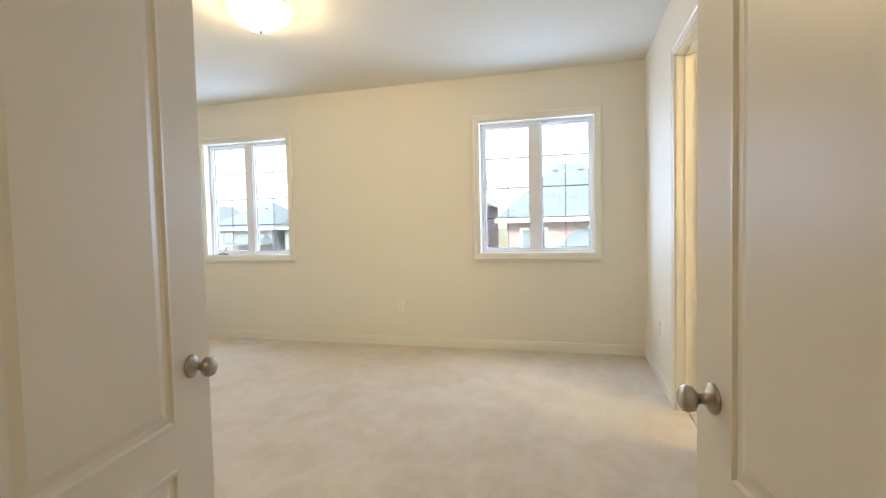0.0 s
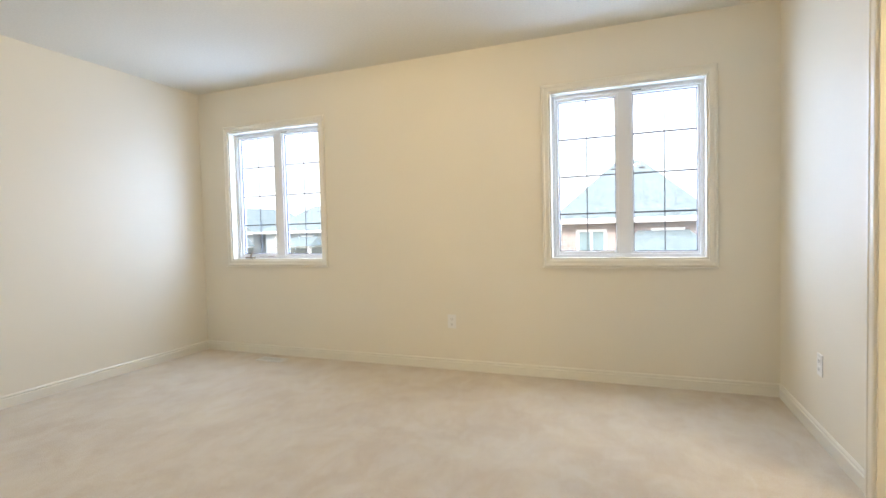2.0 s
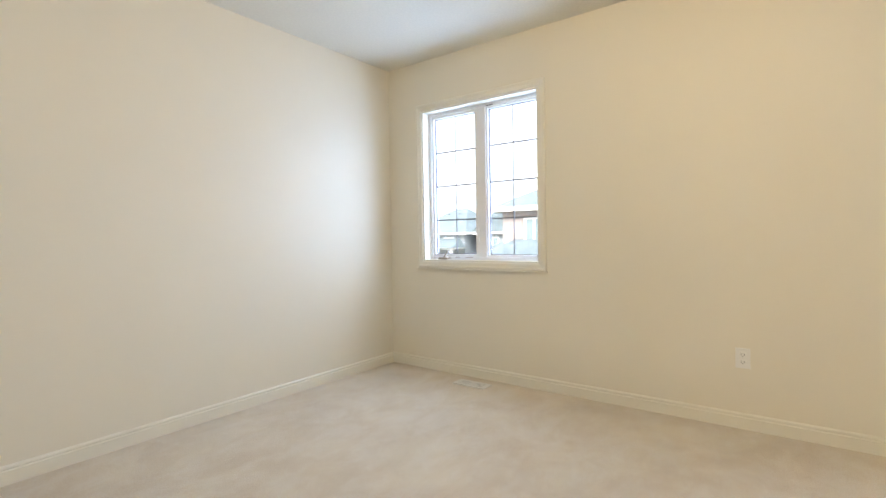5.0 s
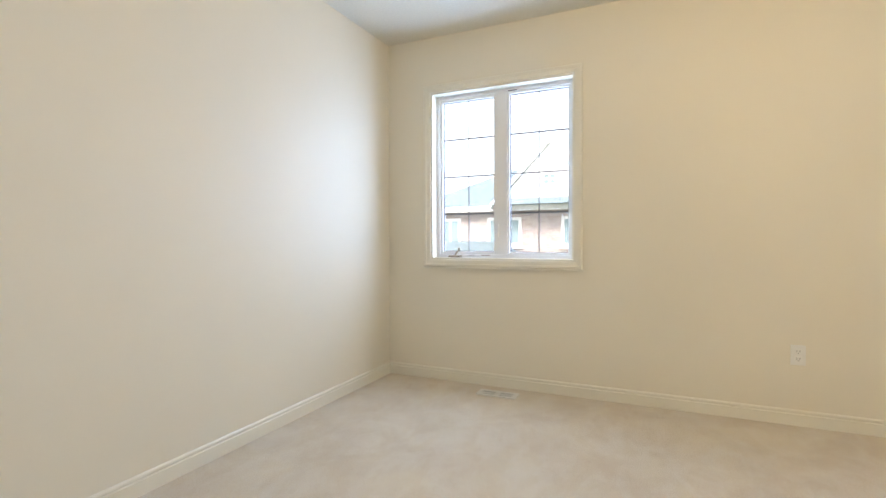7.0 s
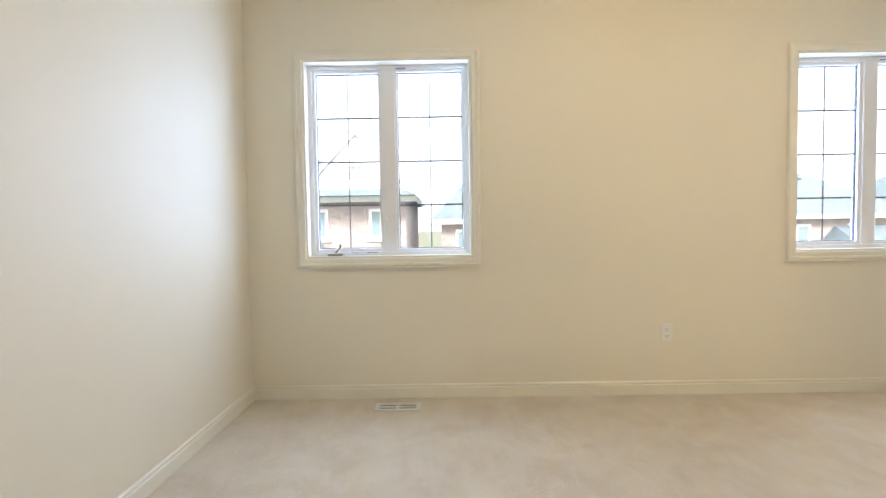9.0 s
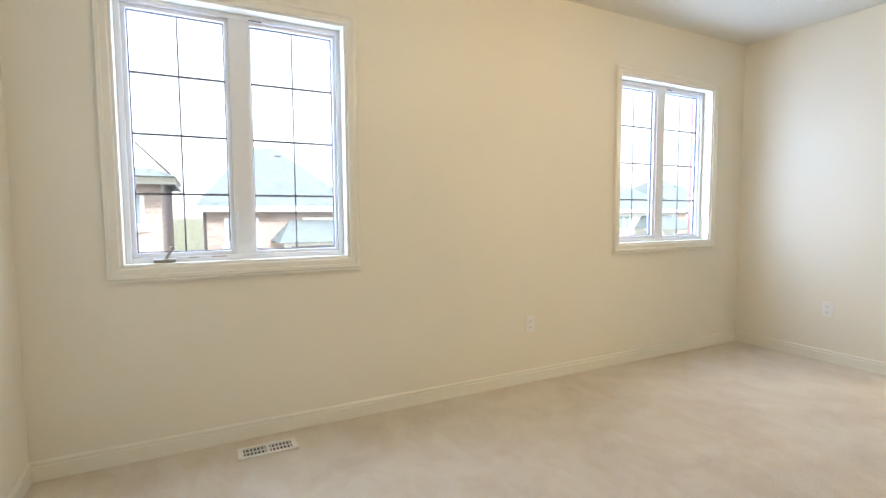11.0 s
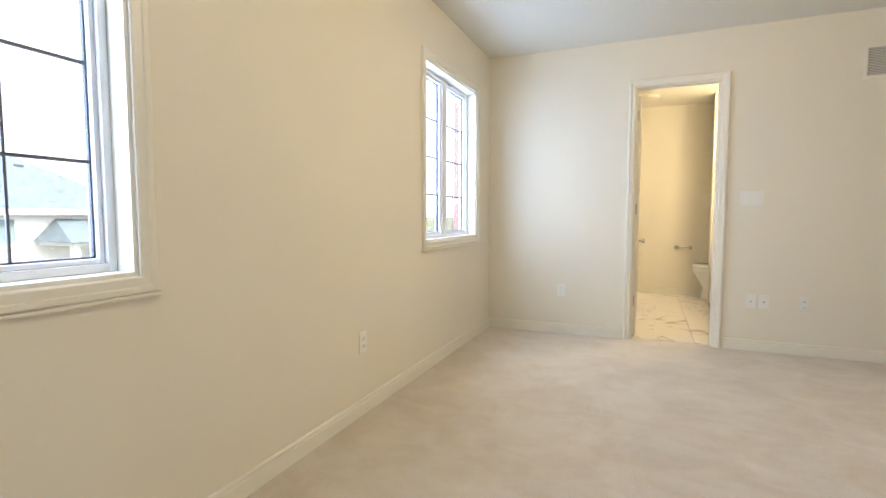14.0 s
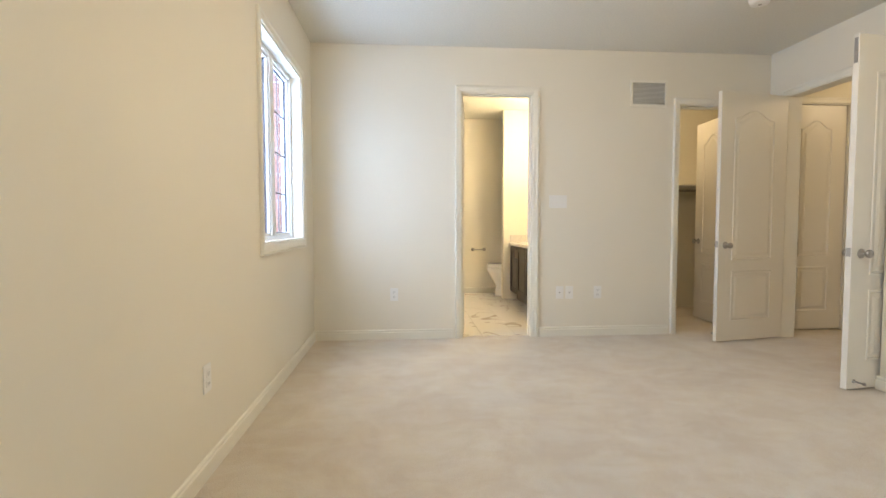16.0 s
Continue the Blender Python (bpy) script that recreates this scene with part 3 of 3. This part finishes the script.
tp = thing("paper_holder", "nickel toilet paper holder on the wall", "paper holder", pose(7.36, -1.78, 0.62, 0, 0, -90))
for x in (-0.08, 0.08):
    pt = part("post", lathe([(0.025, 0), (0.025, 0.006), (0.010, 0.010), (0.010, 0.06), (0.012, 0.066), (0.008, 0.07)], 18), NICKEL, tp, "", True)
    pt.matrix_local = pose(x, 0, 0, 90, 0, 0)
rod = part("bar", lathe([(0.008, -0.08), (0.008, 0.08)], 14), NICKEL, tp)
rod.matrix_local = pose(0, -0.055, 0, 0, 90, 0)

fan = thing("ceiling_vent", "round white bathroom ceiling vent", "ceiling vent", pose(6.75, -1.30, H))
part("cover", lathe([(0.05, -0.028), (0.12, -0.026), (0.135, -0.016), (0.14, 0)], 32), TRIM, fan, "", True)

vl = thing("vanity_light", "frosted glass wall lamp over the vanity, lit", "wall lamp", pose(6.0, -2.62, 2.0))
bpart("wall_plate", [(-0.30, 0, -0.04, 0.30, 0.02, 0.04)], NICKEL, vl, 0.004)
for x in (-0.2, 0.0, 0.2):
    s = part("shade", lathe([(0.035, 0.04), (0.05, 0.0), (0.058, -0.08), (0.055, -0.08), (0.03, 0.03)], 20), DOME, vl, "glowing frosted glass shade", True)
    s.matrix_local = pose(x, 0.09, 0)
    s.visible_shadow = False
    a = part("arm", lathe([(0.008, 0), (0.008, 0.085)], 10), NICKEL, vl)
    a.matrix_local = pose(x, 0.005, 0.03, -90, 0, 0)

# ---- closet ----
cs = thing("closet_shelf", "cream closet shelf with a hanging rod", "shelf", pose(6.0, -4.48, 0))
bpart("board", [(-0.32, 0, 1.385, 0, 1.72, 1.40)], TRIM, cs, 0.002)
bpart("cleat", [(-0.02, 0, 1.32, 0, 1.72, 1.383)], TRIM, cs)
rod = part("hanging_rod", lathe([(0.014, 0), (0.014, 1.72)], 14), NICKEL, cs, "steel hanging rod", True)
rod.matrix_local = pose(-0.26, 0, 1.335, -90, 0, 0)

# ---- outside ----
GZ = -2.85
structure("ground", [(-900, -900, GZ - 0.5, 900, 900, GZ)], LAWN, "pale street and lawn below the windows", "ground")
EDGE = 0.022                   # the brickwork stands back from the frame
REV = [(a - EDGE, b + EDGE) for a, b in (*WIN, BATH_WIN)]
structure("outer_wall", [(-0.14, 0.16, GZ, REV[0][0], WY, 3.0), (REV[0][1], 0.16, GZ, REV[1][0], WY, 3.0), (REV[1][1], 0.16, GZ, REV[2][0], WY, 3.0), (REV[2][1], 0.16, GZ, 7.64, WY, 3.0)]
          + [(a, 0.16, GZ, b, WY, OPEN_Z0 - 0.06) for a, b in REV] + [(a, 0.16, OPEN_Z1 + 0.05, b, WY, 3.0) for a, b in REV], BRICK, "red brick outer face of the house wall", "wall")


def house(x, y, turn, w, d, eave, roof_h, brick, label, wins=(), hip=True, porch=(-0.05, 0.5)):
    """A two-storey suburban house; its front faces -y. Heights are from the street."""
    h = thing("house", label, "house", pose(x, y, GZ, 0, 0, turn), "houses over the street")
    bpart("wall", [(-w / 2, 0, 0, w / 2, d, eave)], brick, h)
    o = 0.45
    bm = bmesh.new()
    c = [bm.verts.new(p) for p in ((-w / 2 - o, -o, eave), (w / 2 + o, -o, eave), (w / 2 + o, d + o, eave), (-w / 2 - o, d + o, eave))]
    if hip:
        r = min(w, d) / 2
        k = [bm.verts.new((-w / 2 + r * 0.78, d / 2, eave + roof_h)), bm.verts.new((w / 2 - r * 0.78, d / 2, eave + roof_h))]
        fs = [(c[0], c[1], k[1], k[0]), (c[1], c[2], k[1]), (c[2], c[3], k[0], k[1]), (c[3], c[0], k[0])]
    else:
        k = [bm.verts.new((0, -o, eave + roof_h)), bm.verts.new((0, d + o, eave + roof_h))]
        fs = [(c[0], c[1], k[0]), (c[1], c[2], k[1], k[0]), (c[2], c[3], k[1]), (c[3], c[0], k[0], k[1])]
    for f in fs:
        bm.faces.new(f)
    bm.faces.new(c[::-1])
    rf = part("roof", bm, ROOF, h, "grey-green asphalt shingle roof")
    bpart("fascia", [(-w / 2 - o - 0.03, -o - 0.03, eave - 0.20, w / 2 + o + 0.03, -o + 0.02, eave + 0.02), (-w / 2 - o - 0.03, -o + 0.02, eave - 0.20, -w / 2 - o + 0.02, d + o, eave + 0.02), (w / 2 + o - 0.02, -o + 0.02, eave - 0.20, w / 2 + o + 0.03, d + o, eave + 0.02)], WHITE_OUT, h, label="white eaves and gutter")
    if hip:
        fall = roof_h / (d / 2 + o)
        for vx in (-0.75, 0.65):
            vz = eave + roof_h - fall * 1.2
            bpart("roof_vent", [(vx - 0.15, d / 2 - 1.3, vz - 0.16, vx + 0.15, d / 2 - 1.1, vz + 0.05)], SPACER, rf, 0.02)
    for wx, wz, ww, wh in wins:
        wi = bpart("window", ring_boxes(wx - ww / 2, wz, wx + ww / 2, wz + wh, 0.12, -0.06, 0.02) + [(wx - 0.05, -0.05, wz + 0.12, wx + 0.05, 0.01, wz + wh - 0.12)], WHITE_OUT, h)
        bpart("pane", [(wx - ww / 2 + 0.12, -0.02, wz + 0.12, wx + ww / 2 - 0.12, -0.005, wz + wh - 0.12)], PANE_OUT, wi)
        bpart("sill", [(wx - ww / 2 - 0.1, -0.1, wz - 0.12, wx + ww / 2 + 0.1, 0.0, wz - 0.003)], WHITE_OUT, wi)
    if porch:
        p0, p1 = w * porch[0], w * porch[1]
        bpart("porch_roof", [(p0, -2.2, 2.75, p1, -0.005, 2.9)], WHITE_OUT, h)
        bm = bmesh.new()
        v = [bm.verts.new(p) for p in ((p0 - 0.2, -2.4, 2.9), (p1 + 0.2, -2.4, 2.9), (p1 - 0.6, -0.003, 3.75), (p0 + 0.6, -0.003, 3.75), (p0 - 0.2, -0.003, 2.9), (p1 + 0.2, -0.003, 2.9))]
        for f in ((0, 1, 2, 3), (0, 3, 4), (1, 5, 2), (0, 4, 5, 1), (3, 2, 5, 4)):
            bm.faces.new([v[i] for i in f])
        part("porch_shingles", bm, ROOF, h)
        for px in (p0 + 0.15, p1 - 0.15):
            bpart("post", [(px - 0.12, -2.1, 0, px + 0.12, -1.86, 2.748)], WHITE_OUT, h, 0.01)
    return h


W2 = [(-1.6, 2.75, 1.3, 1.1), (1.5, 2.75, 1.3, 1.1)]
house(3.9, 18.9, 0, 5.8, 13.0, 4.3, 3.3, BRICK2, "brick house with a hipped grey-green roof", W2)
left_house = house(-4.4, 16.6, 0, 8.0, 9, 5.2, 2.2, BRICK2, "brick house with a front gable across the street", [(-2.4, 3.55, 1.0, 1.2), (0.1, 3.55, 1.5, 1.2), (3.0, 3.55, 1.0, 1.2)], porch=(-0.5, 0.1))
bm = bmesh.new()
v = [bm.verts.new(p) for p in ((-0.1, -0.6, 5.2), (4.4, -0.6, 5.2), (2.15, -0.6, 7.65), (-0.1, 3.6, 5.2), (4.4, 3.6, 5.2), (2.15, 3.6, 7.65))]
for f in ((0, 1, 2), (0, 2, 5, 3), (1, 4, 5, 2), (3, 5, 4), (0, 3, 4, 1)):
    bm.faces.new([v[i] for i in f])
gable = part("gable", bm, WHITE_OUT, left_house, "white sided front gable")
bpart("gable_window", ring_boxes(1.85, 5.95, 2.45, 6.45, 0.07, -0.66, -0.602) + [(2.12, -0.65, 6.02, 2.18, -0.602, 6.38), (1.92, -0.65, 6.17, 2.12, -0.602, 6.23), (2.18, -0.65, 6.17, 2.38, -0.602, 6.23)], WHITE_OUT, gable)
bpart("pane", [(1.92, -0.615, 6.02, 2.38, -0.604, 6.38)], PANE_OUT, gable)
bm = bmesh.new()
v = [bm.verts.new(p) for p in ((-0.2, -1.1, 5.22), (4.5, -1.1, 5.22), (3.9, -0.605, 5.5), (0.4, -0.605, 5.5), (-0.2, -0.605, 5.22), (4.5, -0.605, 5.22))]
for f in ((0, 1, 2, 3), (0, 3, 4), (1, 5, 2), (0, 4, 5, 1), (3, 2, 5, 4)):
    bm.faces.new([v[i] for i in f])
part("gable_skirt", bm, ROOF, left_house, "narrow shingled skirt roof under the gable")
for side in (-1, 1):
    bm = bmesh.new()
    v = [bm.verts.new(p) for p in ((2.15 + side * 2.45, -0.75, 5.08), (2.15 + side * 2.45, -0.75, 5.3), (2.15, -0.75, 7.85), (2.15, -0.75, 7.63), (2.15 + side * 2.45, 3.6, 5.08), (2.15 + side * 2.45, 3.6, 5.3), (2.15, 3.6, 7.85), (2.15, 3.6, 7.63))]
    for f in ((0, 1, 2, 3), (4, 7, 6, 5), (1, 5, 6, 2), (0, 3, 7, 4), (0, 4, 5, 1), (2, 6, 7, 3)):
        bm.faces.new([v[i] for i in f])
    part("gable_trim", bm, WHITE_OUT, left_house, "white rake boards")
house(11.6, 20.0, 0, 6.6, 8.5, 4.1, 2.5, WHITE_OUT, "pale sided house with a grey roof", W2)
house(19.8, 20.5, 0, 7.0, 8.5, 4.3, 2.7, BRICK2, "brick house further along the street", W2)
house(28.5, 21.5, 0, 7.5, 8.5, 4.2, 2.6, WHITE_OUT, "pale house far along the street", W2)
house(39.0, 24.0, 0, 8.0, 9, 4.3, 2.7, BRICK2, "brick house far along the street", W2)
for hx, hy, hip in ((-19.0, 36.0, False), (-26.5, 35.0, True), (-34.0, 34.0, False), (-42.0, 34.0, False)):
    house(hx, hy, 0, 6.8, 9, 4.3, 2.6, SIDING, "pale grey town house with a porch", W2, hip=hip)
# ---- bathroom floor tiles ----
bm = bmesh.new()
box(bm, 0.0008, 0.0008, -0.010, 0.5992, 0.2992, 0, 0.0006)
tile_mesh = mesh_of(bm, MARBLE)
floor_base = bpy.data.objects["floor_base"]
for i in range(5):
    for j in range(9):
        x = 4.745 + 0.6 * i
        if x + 0.6 > 7.9:
            continue
        t_ = new("tile", tile_mesh)
        t_.parent = floor_base
        t_.location = (x, -2.62 + 0.3 * j , 0.0)

# ---- brick reveals beside the windows ----
bm = bmesh.new()
box(bm, -0.006, 0.002, -0.028, 0.10, 0.040, 0.028, 0.002)
brick_mesh = mesh_of(bm, material("brick_face", (0.30, 0.15, 0.11), 0.85, vary=0.25, scale=30, bump=0.5, bump_scale=90))
outer = bpy.data.objects["outer_wall"]
for a, b in REV[:2]:
    for k in range(18):
        z = OPEN_Z0 - 0.01 + 0.066 * k
        for x, turn in ((a, 180), (b, 0)):
            br = new("brick", brick_mesh)
            br.parent = outer
            br.matrix_local = pose(x, 0.166 if turn == 0 else 0.208, z, 0, 0, turn)

# ---- the plan is drawn at a scale: bring it to metres ----
for me in bpy.data.meshes:
    me.transform(Matrix.Scale(K, 4))
for ob in scene.objects:
    if ob.type in ("MESH", "EMPTY"):
        ob.location = ob.location * K
